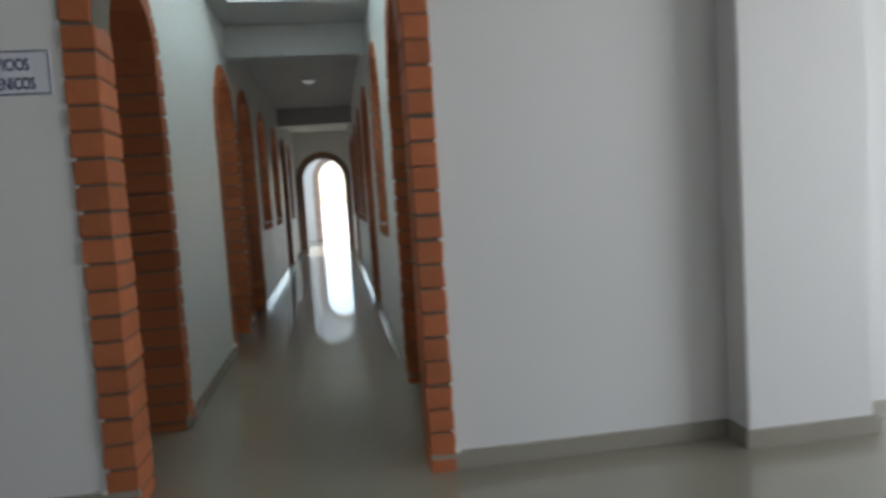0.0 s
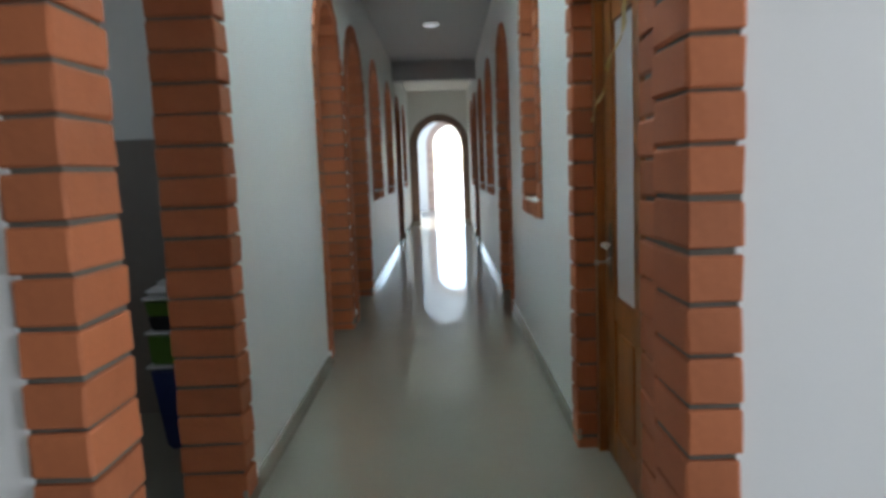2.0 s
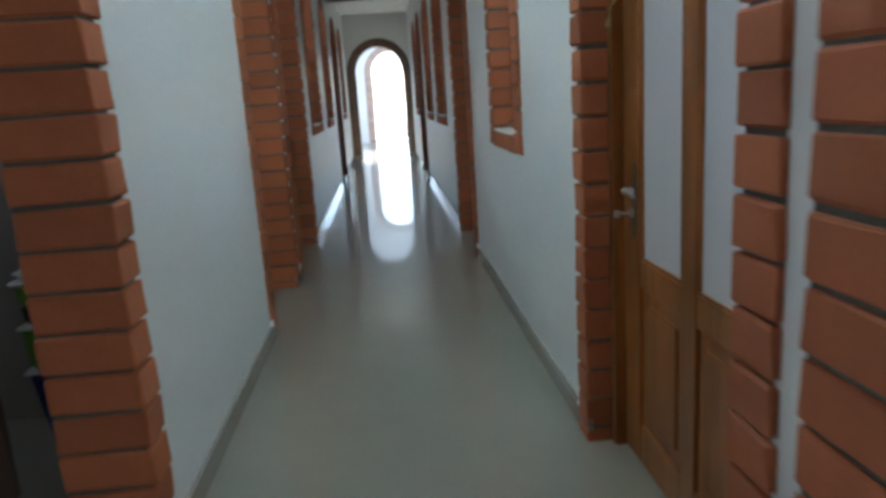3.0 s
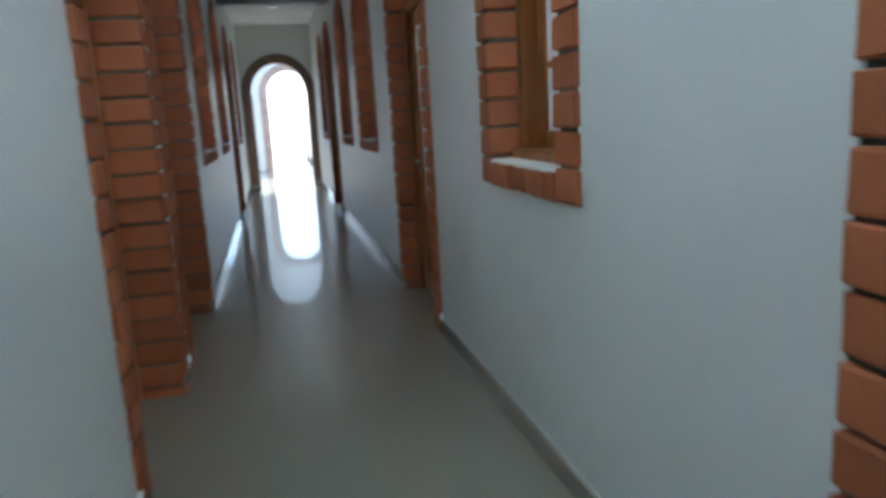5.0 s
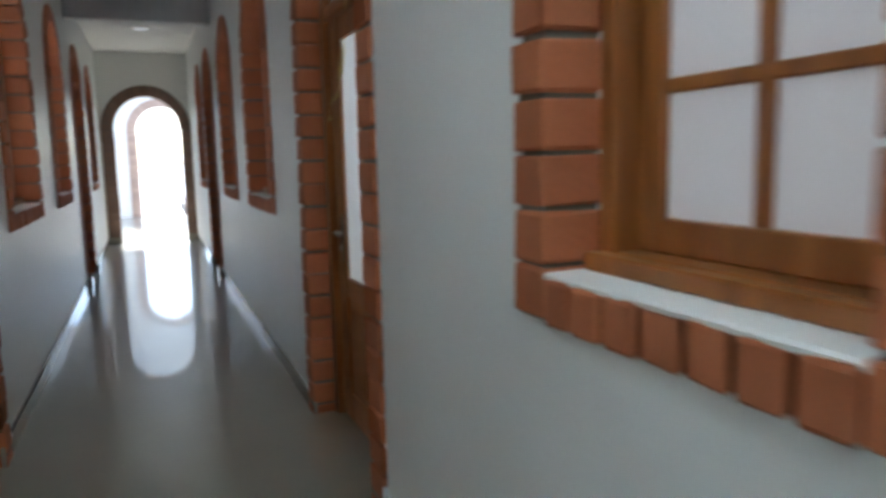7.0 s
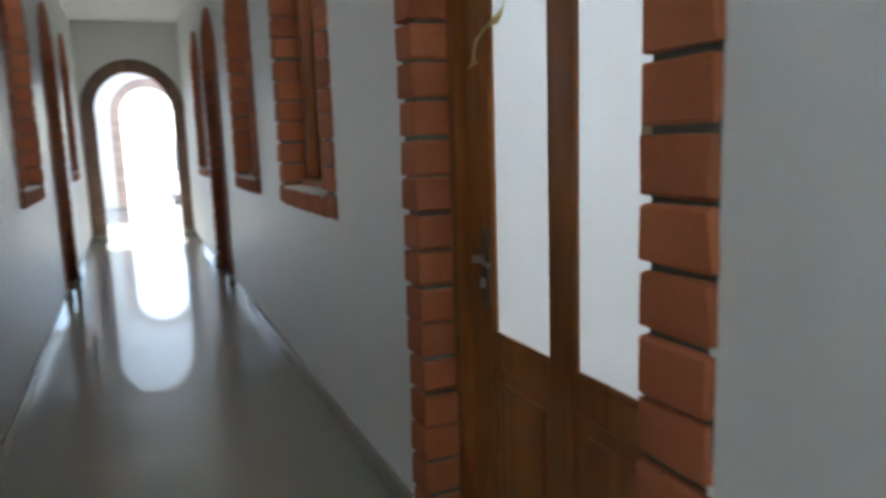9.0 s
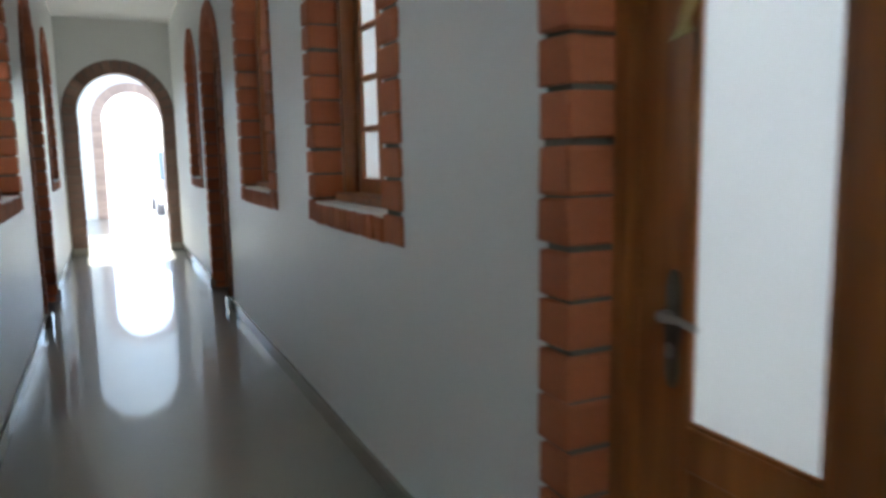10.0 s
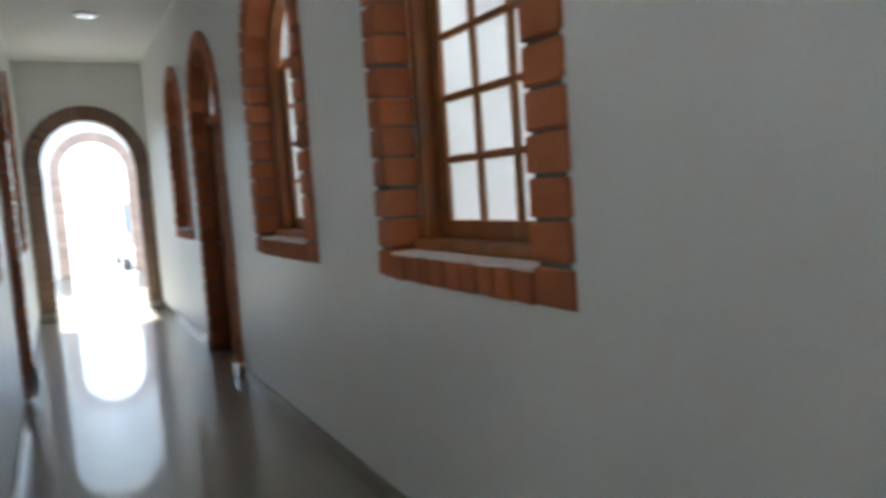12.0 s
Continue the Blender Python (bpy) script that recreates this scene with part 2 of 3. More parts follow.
def brick_surround(o, place, turn, depth, name, label, mat=M_BRICK):
    """Mortar body with its bricks; turn: the angle about z that lays a brick's depth along w."""
    bm = bmesh.new()
    z0 = max(o.start, 0.0)
    outer, inner = o.outer(z0), o.inner(z0, -0.012)
    ring(bm, outer, inner, place, 0.0, depth - 0.004)
    if o.sill > 0:
        prism(bm, [(o.a - 0.01, z0 + 0.002), (o.b + 0.01, z0 + 0.002), (o.b + 0.01, z0 + 0.105), (o.a - 0.01, z0 + 0.105)], place, 0.006, depth - 0.006)
    # the exit's mortar takes the same glare-lightened colour, which hides its joints
    body = tagged(part(name, bm, M_GLARE if mat is M_GLARE else M_MORTAR), label, "brick surround", kind="structure")
    length = depth + PROUD

    def lay(u, z, tilt, meshes, w=0.0):
        q = place(u, (depth - PROUD) / 2 + w + RND.uniform(-0.003, 0.003), z)
        m = Matrix.Translation(q) @ Matrix.Rotation(turn + RND.uniform(-0.009, 0.009), 4, "Z") @ Matrix.Rotation(tilt + RND.uniform(-0.007, 0.007), 4, "Y")
        shared("brick", RND.choice(meshes), m, body)

    dabs = bmesh.new()
    for u, d, skip in ((o.u0, 1, o.bare_near), (o.u1, -1, False)):
        for i in range(1, o.courses):
            z = o.start + PITCH * i
            if skip or z < 0.12 or RND.random() < 0.3:
                continue
            e = u + d * RND.uniform(0.006, 0.02)
            lo, hi = place(min(u, e), -RND.uniform(0.001, 0.006), z - 0.011), place(max(u, e), 0.01, z + 0.011)
            box(dabs, [min(p) for p in zip(lo, hi)], [max(p) for p in zip(lo, hi)], 0.003)
    part("plaster_edge", dabs, M_LOBBY if place is south else M_WALL, body, "white paint run into the joints")
    h = PITCH - 0.0135
    for u, fw, skip in ((o.u0 + o.near / 2, o.near, o.bare_near), (o.u1 - o.far / 2, o.far, False)):
        if skip:
            continue
        meshes = brick_set(fw, length, h, mat)
        for i in range(o.courses):
            lay(u + RND.uniform(-0.002, 0.002), o.start + PITCH * (i + 0.5) + RND.uniform(-0.003, 0.003), 0, meshes)
    c, r = (o.u0 + o.u1) / 2, (o.u1 - o.u0) / 2 - o.ring / 2
    rz = o.crown - o.spring - o.ring / 2
    k = max(9, round(math.pi * r / PITCH))
    vous = brick_set(o.ring, length, math.pi * r / k - 0.015, mat)
    for i in range(k):
        a = math.pi * (i + 0.5) / k
        lean = math.atan2(math.sin(a) / rz, math.cos(a) / r)
        lay(c + r * math.cos(a), o.spring + rz * math.sin(a), -lean, vous)
    if o.sill > 0:
        wide = o.b - o.a
        ns = round(wide / 0.112)
        sold = [m for cut in (0.016, 0.021) for m in brick_set(wide / ns - cut, length, 0.1, mat)[:3]]
        for i in range(ns):
            lay(o.a + wide * (i + 0.5) / ns + RND.uniform(-0.004, 0.004), o.sill + 0.052, 0, sold)
    return body


TURN = {east: math.pi / 2, west: math.pi / 2, south: 0.0, north: 0.0}


# ---- openings ----
E_DOORS = [Opening(0.455, 1.932), Opening(5.247, 6.693), Opening(11.94, 13.36)]
E_WINS = [Opening(3.048, 4.125, 1.075, 2.98), Opening(7.635, 8.938, 1.075), Opening(9.803, 11.089, 1.075), Opening(13.72, 14.85, 1.075)]
W_BATH = Opening(0.12, 1.373, near=0.15, far=0.15, bare_near=True)
W_DOORS = [Opening(3.467, 4.9, near=0.15, far=0.15), Opening(5.02, 6.66, near=0.2, far=0.15), Opening(11.98, 13.42, near=0.15, far=0.15)]
W_WINS = [Opening(7.3, 8.66, 1.075, near=0.15, far=0.15), Opening(9.7, 10.95, 1.075, near=0.15, far=0.15), Opening(14.15, 15.35, 1.075, near=0.15, far=0.15)]
PORTAL = Opening(-0.711, 1.02, 0, 3.2, near=0.155, far=0.135, start=-0.046)
END = Opening(-0.57, 0.98, 0, 2.88, near=0.21, far=0.18)
EXIT = Opening(-0.3, 1.48, 0, 3.24, near=0.25, far=0.22)
YX = 24.1                     # outer wall with the exit arch


def exit_wall(u, w, z):
    return (u, YX + w, z)


TURN[exit_wall] = 0.0


# ---- structure ----
H0, H1, HH = 18.4, 23.3, 5.4  # opening in the far hall's unseen added roof; height set for the floor reflection
def structure(name, bm, mat, label, category):
    return tagged(part(name, bm, mat), label, category, kind="structure")


bm = bmesh.new()
box(bm, (-6, -8, -0.15), (8, YX + 0.25, 0.0))
structure("floor", bm, M_FLOOR, "glossy polished beige porcelain tile floor", "floor")
bm = bmesh.new()
wall_mesh(bm, east, 0.25, YE, ZC, E_DOORS + E_WINS)
structure("wall_east", bm, M_WALL, "white painted corridor wall with arched openings", "wall")
bm = bmesh.new()
wall_mesh(bm, west, 0.25, YE, ZC, [W_BATH] + W_DOORS + W_WINS)
structure("wall_west", bm, M_WALL, "white painted corridor wall with arched openings", "wall")
bm = bmesh.new()
wall_mesh(bm, south, -6, 8, 4.0, [PORTAL], 0.25)
structure("wall_portal", bm, M_LOBBY, "white painted lobby wall around the brick portal", "wall")
bm = bmesh.new()
wall_mesh(bm, north, -6, 8, HH, [END], 0.25)
structure("wall_north", bm, M_WALL, "white painted wall with a brick arch", "wall")
bm = bmesh.new()
wall_mesh(bm, exit_wall, -6, 8, HH, [EXIT], 0.25)
structure("wall_exit", bm, M_WALL, "white painted outer wall with an arched exit", "wall")
S0, S1 = 0.9, 3.7             # roof light over the first bay
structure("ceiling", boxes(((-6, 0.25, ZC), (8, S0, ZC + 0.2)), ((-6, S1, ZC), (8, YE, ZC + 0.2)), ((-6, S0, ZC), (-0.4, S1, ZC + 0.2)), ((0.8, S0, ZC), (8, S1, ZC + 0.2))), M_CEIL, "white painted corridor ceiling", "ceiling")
structure("roof_light", boxes(((-0.4, S0, ZC + 0.15), (0.8, S1, ZC + 0.16))), M_FROST, "translucent roof light over the first bay", "roof light")
# roof out of view, added to dim the hall wall behind the arch
structure("ceiling_hall", boxes(((-6, YE, HH), (8, H0, HH + 0.2)), ((-6, H1, HH), (8, YX + 0.25, HH + 0.2)), ((-6, H0, HH), (-5.2, H1, HH + 0.2)), ((7.0, H0, HH), (8, H1, HH + 0.2))), M_CEIL, "unseen white roof added round the far hall's court to cut its daylight", "ceiling")
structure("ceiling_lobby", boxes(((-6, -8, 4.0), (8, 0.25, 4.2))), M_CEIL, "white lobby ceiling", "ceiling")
for y in (4.62, 11.78):
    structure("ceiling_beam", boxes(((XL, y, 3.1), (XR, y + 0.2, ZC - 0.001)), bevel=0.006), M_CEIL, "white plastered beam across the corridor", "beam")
# lobby shell, open to the daylight behind the camera
structure("wall_lobby_west", boxes(((-6.2, -8, 0), (-6, 0, 4.0))), M_LOBBY, "white lobby side wall", "wall")
structure("wall_lobby_east", boxes(((8, -8, 0), (8.2, -5.3, 4.0)), ((8, -1.7, 0), (8.2, 0, 4.0)), ((8, -5.3, 0), (8.2, -1.7, 0.5)), ((8, -5.3, 3.3), (8.2, -1.7, 4.0))), M_LOBBY, "white lobby side wall with a wide window opening", "wall")
structure("wall_lobby_south", boxes(((-6.2, -8.2, 0), (8.2, -8, 4.0))), M_LOBBY, "white lobby front wall", "wall")
structure("lobby_pilaster", boxes(((2.56, -0.2, 0), (3.3, 0.0, 4.0)), bevel=0.008), M_LOBBY, "white plastered pilaster on the lobby wall", "pilaster")
# rooms on both sides
structure("wall_rooms_east", boxes(((4.3, 0.25, 0), (4.5, YE, 2.05)), ((4.3, 0.25, 2.95), (4.5, YE, ZC))), M_WALL, "outer wall of the east rooms with a window band", "wall")
# the washroom's small opening is unseen, added to hold its fill lamp
structure("wall_rooms_west", boxes(((-4.1, 3.0, 0), (-3.9, YE, 2.05)), ((-4.1, 3.0, 2.95), (-3.9, YE, ZC)), ((-4.1, 0.25, 0), (-3.9, 1.2, ZC)), ((-4.1, 1.9, 0), (-3.9, 3.0, ZC)), ((-4.1, 1.2, 0), (-3.9, 1.9, 1.62)), ((-4.1, 1.2, 2.4), (-3.9, 1.9, ZC))), M_WALL, "outer wall of the west rooms with a window band", "wall")
for y in (2.4, 4.72, 7.0, 11.35):
    structure("room_partition", boxes(((XR + T, y, 0), (4.3, y + 0.12, ZC))), M_WALL, "white partition between rooms", "wall")
for y in (2.6, 4.92, 6.95, 11.35):
    structure("room_partition", boxes(((-3.9, y, 0), (XL - T, y + 0.12, ZC))), M_WALL, "white partition between rooms", "wall")
structure("wall_hall_west", boxes(((-6.2, YE, 0), (-6, YX + 0.25, HH))), M_WALL, "white side wall of the far hall", "wall")
structure("wall_hall_east", boxes(((8, YE, 0), (8.2, YX + 0.25, HH))), M_WALL, "white side wall of the far hall", "wall")
bm = bmesh.new()
bmesh.ops.create_grid(bm, x_segments=1, y_segments=1, size=400, matrix=Matrix.Translation((0, 0, -0.16)))
structure("ground", bm, M_GROUND, "pale sunlit paving outside", "ground")


def baseboard(place, a, b, openings, w=0.018, h=0.1):
    cuts = sorted((o.a, o.b) for o in openings if o.sill == 0)
    u = a
    spans = []
    for c0, c1 in cuts:
        spans.append((u, c0))
        u = c1
    spans.append((u, b))
    for s0, s1 in spans:
        if s1 - s0 < 0.02:
            continue
        lo, hi = place(s0, -w, 0), place(s1, 0.004, h)
        bm = bmesh.new()
        box(bm, [min(p) for p in zip(lo, hi)], [max(p) for p in zip(lo, hi)], 0.003)
        board = structure("baseboard", bm, M_BASE, "glossy beige tile skirting along the wall", "baseboard")
        for o in openings:
            for u, d in ((o.u0, -1), (o.u1, 1)):
                if o.sill == 0 and s0 < u < s1:
                    bm = bmesh.new()
                    prism(bm, [(u - d * 0.004, 0.092), (u + d * 0.03, 0.098), (u + d * 0.018, 0.112), (u - d * 0.004, 0.135)], place, -0.021, 0.002)
                    part("grout_dab", bm, M_SILL, board, "white dab where skirting meets brick")


baseboard(east, 0.27, YE, E_DOORS)
baseboard(west, 0.27, YE, [W_BATH] + W_DOORS)
baseboard(north, XL, XR, [END])
baseboard(south, -6, 2.56, [PORTAL])
baseboard(south, 3.318, 8, [])
structure("baseboard", boxes(((2.542, -0.218, 0), (3.318, -0.2, 0.1)), ((2.542, -0.2, 0), (2.56, -0.018, 0.1)), ((3.3, -0.2, 0), (3.318, -0.018, 0.1))), M_BASE, "glossy beige tile skirting round the pilaster", "baseboard")

def plinths(place, o):
    """Low tile-clad blocks at the feet of a brick jamb."""
    for u0, u1 in ((o.u0 - 0.03, o.a + 0.004), (o.b - 0.004, o.u1 + 0.03)):
        lo, hi = place(u0, -0.055, 0), place(u1, -0.024, 0.115)
        bm = bmesh.new()
        box(bm, [min(p) for p in zip(lo, hi)], [max(p) for p in zip(lo, hi)], 0.004)
        structure("plinth", bm, M_BASE, "glossy beige tile plinth at the foot of a brick jamb", "plinth")


for place, o in ((east, E_DOORS[2]), (west, W_DOORS[2]), (north, END)):
    plinths(place, o)

# ---- doors and windows ----

def frame_box(bm, place, u0, u1, w0, w1, z0, z1, bevel=0.004):
    lo, hi = place(u0, w0, z0), place(u1, w1, z1)
    box(bm, [min(p) for p in zip(lo, hi)], [max(p) for p in zip(lo, hi)], bevel)


def wooden_door(o, wall, handle_side, back=0.0, key=False):
    """Half-glazed double-column door in its arched frame."""
    def place(u, w, z):
        return wall(u, w + back, z)

    a, b = o.a, o.b
    head = o.spring - 0.02
    top = o.crown - o.ring
    root = tagged(new("door"), "varnished wooden door with tall frosted panes in a brick arch", "door", "corridor doors", "structure")
    root.location = place((a + b) / 2, 0.17, 0)
    inv = Matrix.Translation(-Vector(root.location))

    def piece(name, bm, mat, label="", parent=root):
        bm.transform(inv)
        return part(name, bm, mat, parent, label)

    bm = bmesh.new()
    ring(bm, o.inner(0), o.inner(0, 0.05), place, 0.11, 0.21)
    piece("door_frame", bm, M_WOOD)
    bm = bmesh.new()
    frame_box(bm, place, a + 0.05, b - 0.05, 0.12, 0.2, head, head + 0.07)
    piece("transom", bm, M_WOOD)
    arc = arch_path(a + 0.045, b - 0.045, 0, o.spring + 0.045, top - 0.045)[1:-1]
    bm = bmesh.new()
    prism(bm, arc, place, 0.165, 0.172)
    piece("pane", bm, M_FROST, "frosted fanlight pane")
    bm = bmesh.new()
    c = (a + b) / 2
    frame_box(bm, place, c - 0.02, c + 0.02, 0.15, 0.19, head + 0.07, top - 0.05)
    piece("glazing_bar", bm, M_WOOD)
    # the lock stile is the broad one
    l0, l1 = a + 0.053, b - 0.053
    s0, s1 = (0.075, 0.157) if handle_side > 0 else (0.157, 0.075)
    mid = (l0 + s0 + l1 - s1) / 2
    bm = bmesh.new()
    for u0, u1 in ((l0, l0 + s0), (mid - 0.055, mid + 0.055), (l1 - s1, l1)):
        frame_box(bm, place, u0, u1, 0.15, 0.19, 0.008, head - 0.004)
    for u0, u1 in ((l0 + s0, mid - 0.055), (mid + 0.055, l1 - s1)):
        for z0, z1 in ((0.008, 0.16), (0.70, 0.805), (head - 0.12, head - 0.004)):
            frame_box(bm, place, u0, u1, 0.152, 0.188, z0, z1)
    leaf = piece("leaf", bm, M_WOOD)
    for u0, u1 in ((l0 + s0, mid - 0.055), (mid + 0.055, l1 - s1)):
        bm = bmesh.new()
        frame_box(bm, place, u0 - 0.004, u1 + 0.004, 0.165, 0.18, 0.156, 0.704, 0.0)
        frame_box(bm, place, u0 + 0.045, u1 - 0.045, 0.156, 0.17, 0.21, 0.65, 0.01)
        piece("panel", bm, M_WOOD, "raised wooden panel", leaf)
        bm = bmesh.new()
        frame_box(bm, place, u0 - 0.004, u1 + 0.004, 0.167, 0.173, 0.80, head - 0.116, 0.0)
        piece("pane", bm, M_FROST, "frosted glass pane", leaf)
        for (p0, p1, q0, q1) in ((u0, u0 + 0.012, 0.805, head - 0.12), (u1 - 0.012, u1, 0.805, head - 0.12), (u0 + 0.012, u1 - 0.012, 0.805, 0.817)):
            bm = bmesh.new()
            frame_box(bm, place, p0, p1, 0.154, 0.167, q0, q1, 0.003)
            piece("glazing_bead", bm, M_WOOD, "", leaf)
    hu = (l1 - 0.118) if handle_side > 0 else (l0 + 0.118)
    d = -handle_side
    # long escutcheon with pointed, swelling ends
    outline = []
    for z, half in ((0.885, 0.006), (0.90, 0.016), (0.925, 0.021), (0.965, 0.019), (1.02, 0.024), (1.075, 0.019), (1.115, 0.021), (1.14, 0.016), (1.155, 0.006)):
        outline.append((z, half))
    bm = bmesh.new()
    prism(bm, [(hu + hw, z) for z, hw in outline] + [(hu - hw, z) for z, hw in outline[::-1]], place, 0.1435, 0.151)
    h = piece("handle_plate", bm, M_BRONZE, "dark bronze escutcheon plate", leaf)
    bm = bmesh.new()
    frame_box(bm, place, hu - 0.013, hu + 0.013, 0.1, 0.144, 1.04, 1.066, 0.008)
    for n in range(5):
        u0 = hu + d * (0.022 * n + 0.006)
        u1 = hu + d * (0.022 * n + 0.032)
        drop = 0.004 * math.sin(n * 1.1)
        frame_box(bm, place, min(u0, u1), max(u0, u1), 0.096, 0.111 - 0.001 * n, 1.044 + drop, 1.062 + drop, 0.005)
    piece("lever", bm, M_WORN, "worn nickel lever", h)
    bm = bmesh.new()
    frame_box(bm, place, hu - 0.011, hu + 0.011, 0.128, 0.1445, 0.955, 0.99, 0.006)
    piece("lock_cylinder", bm, M_WORN, "", h)
    if key:
        bm = bmesh.new()
        frame_box(bm, place, hu - 0.003, hu + 0.003, 0.09, 0.13, 0.968, 0.976, 0.001)
        frame_box(bm, place, hu - 0.002, hu + 0.002, 0.07, 0.092, 0.958, 0.985, 0.001)
        piece("key", bm, M_WORN, "key left in the lock", h)
    return root


def arched_window(o, place, columns):
    a, b = o.a, o.b
    z0 = o.sill + 0.105
    root = tagged(new("window"), "arched wooden window with small frosted panes and brick surround", "window", "corridor windows", "structure")
    root.location = place((a + b) / 2, 0.2, z0)
    inv = Matrix.Translation(-Vector(root.location))

    def piece(name, bm, mat, label=""):
        bm.transform(inv)
        return part(name, bm, mat, root, label)

    # hand-trowelled sill with an uneven front edge
    bm = bmesh.new()
    rows, steps = [], 26
    for i in range(steps + 1):
        u = a + 0.002 + (b - a - 0.004) * i / steps
        fore = -0.013 + RND.uniform(-0.004, 0.005)
        rise = z0 + 0.009 + RND.uniform(-0.0015, 0.0015)
        rows.append([bm.verts.new(place(u, w, z)) for w, z in ((fore, z0 - 0.006), (fore - 0.002, rise - 0.005), (fore + 0.006, rise), (0.14, rise + 0.002), (0.14, z0 - 0.006))])
    for p, q in zip(rows[:-1], rows[1:]):
        for k in range(5):
            bm.faces.new((p[k], p[(k + 1) % 5], q[(k + 1) % 5], q[k]))
    bm.faces.new(rows[0])
    bm.faces.new(rows[-1][::-1])
    piece("window_sill", bm, M_SILL, "white painted sill")
    bm = bmesh.new()
    ring(bm, o.inner(z0 + 0.016), o.inner(z0 + 0.016, 0.05), place, 0.133, 0.256)
    frame_box(bm, place, a + 0.05, b - 0.05, 0.135, 0.254, z0 + 0.016, z0 + 0.05)
    frame_box(bm, place, a + 0.004, b - 0.004, 0.085, 0.135, z0 + 0.008, z0 + 0.05, 0.006)
    piece("window_frame", bm, M_WOOD)
    c0, c1 = a + 0.05, b - 0.05
    st = 0.07
    zb, top = z0 + 0.05, o.spring
    bm = bmesh.new()
    frame_box(bm, place, c0, c0 + st, 0.203, 0.246, zb, top)
    frame_box(bm, place, c1 - st, c1, 0.203, 0.246, zb, top)
    frame_box(bm, place, c0 + st, c1 - st, 0.204, 0.245, zb, zb + 0.075)
    frame_box(bm, place, c0 + st, c1 - st, 0.204, 0.245, top - 0.04, top + 0.03)
    piece("sash", bm, M_WOOD)
    g0, g1 = c0 + st, c1 - st
    zg0, zg1 = zb + 0.075, top - 0.04
    rows = max(2, round((zg1 - zg0) / 0.25))
    for i in range(1, columns):
        u = g0 + (g1 - g0) * i / columns
        bm = bmesh.new()
        frame_box(bm, place, u - 0.018, u + 0.018, 0.207, 0.241, zg0, zg1)
        piece("glazing_bar", bm, M_WOOD)
    for j in range(1, rows):
        z = zg0 + (zg1 - zg0) * j / rows
        bm = bmesh.new()
        frame_box(bm, place, g0, g1, 0.209, 0.239, z - 0.015, z + 0.015)
        piece("glazing_bar", bm, M_WOOD)
    for i in range(columns):
        for j in range(rows):
            u = [g0 + (g1 - g0) * (i + k) / columns for k in (0, 1)]
            z = [zg0 + (zg1 - zg0) * (j + k) / rows for k in (0, 1)]
            bm = bmesh.new()
            frame_box(bm, place, u[0] + 0.002, u[1] - 0.002, 0.222, 0.227, z[0] + 0.002, z[1] - 0.002, 0)
            piece("pane", bm, M_FROST)
    crown = o.crown - o.ring - 0.045
    bm = bmesh.new()
    prism(bm, arch_path(a + 0.045, b - 0.045, 0, top + 0.03, crown)[1:-1], place, 0.222, 0.227)
    piece("pane", bm, M_FROST, "frosted fanlight pane")
    c, r = (a + b) / 2, (b - a) / 2 - 0.05
    for i in range(1, columns):
        u = g0 + (g1 - g0) * i / columns
        hgt = (crown - top) * math.sqrt(max(0.01, 1 - ((u - c) / r) ** 2))
        bm = bmesh.new()
        frame_box(bm, place, u - 0.016, u + 0.016, 0.209, 0.239, top + 0.03, top + hgt - 0.004)
        piece("glazing_bar", bm, M_WOOD)
    return root


for o in E_DOORS:
    wooden_door(o, east, 1, -0.028 if o is E_DOORS[0] else 0.0, key=o is E_DOORS[0])
for o in W_DOORS:
    wooden_door(o, west, 1, 0.1)
for o, n in zip(E_WINS, (2, 3, 3, 3)):
    arched_window(o, east, n)
for o, n in zip(W_WINS, (3, 3, 3)):
    arched_window(o, west, n)


# ---- ceiling lamps ----
def downlight(y):
    root = tagged(new("ceiling_light"), "round recessed white ceiling downlight", "ceiling light", "corridor downlights")
    root.location = ((XL + XR) / 2 + 0.02, y, ZC)
    bm = bmesh.new()
    bmesh.ops.create_cone(bm, cap_ends=True, segments=32, radius1=0.11, radius2=0.12, depth=0.02, matrix=Matrix.Translation((0, 0, -0.011)))
    part("rim", bm, M_SILL, root)
    bm = bmesh.new()
    bmesh.ops.create_cone(bm, cap_ends=True, segments=32, radius1=0.09, radius2=0.092, depth=0.008, matrix=Matrix.Translation((0, 0, -0.026)))
    part("diffuser", bm, M_LAMP, root, "white opal diffuser")


for y in (8.42, 14.3):
    downlight(y)

# ---- washroom seen through the first opening ----
structure("wall_tiling", boxes(((-3.89, 2.585, 0), (XL - T, 2.597, 1.68)), ((-3.9, 0.4, 0), (-3.888, 2.58, 1.6))), M_TILE, "dull grey washroom wall tiling", "tiling")
M_BLUE = material("blue_plastic", (0.02, 0.035, 0.16), 0.4, grain=0.05)
M_GREEN = material("green_plastic", (0.12, 0.24, 0.03), 0.4, grain=0.05)
M_WHITE = material("white_plastic", (0.7, 0.7, 0.68), 0.4)
M_DARK = material("dark_plastic", (0.02, 0.02, 0.02), 0.5)
M_LAMINATE = wood_material("brown_laminate", (0.12, 0.075, 0.05), (1, 1, 0.15))


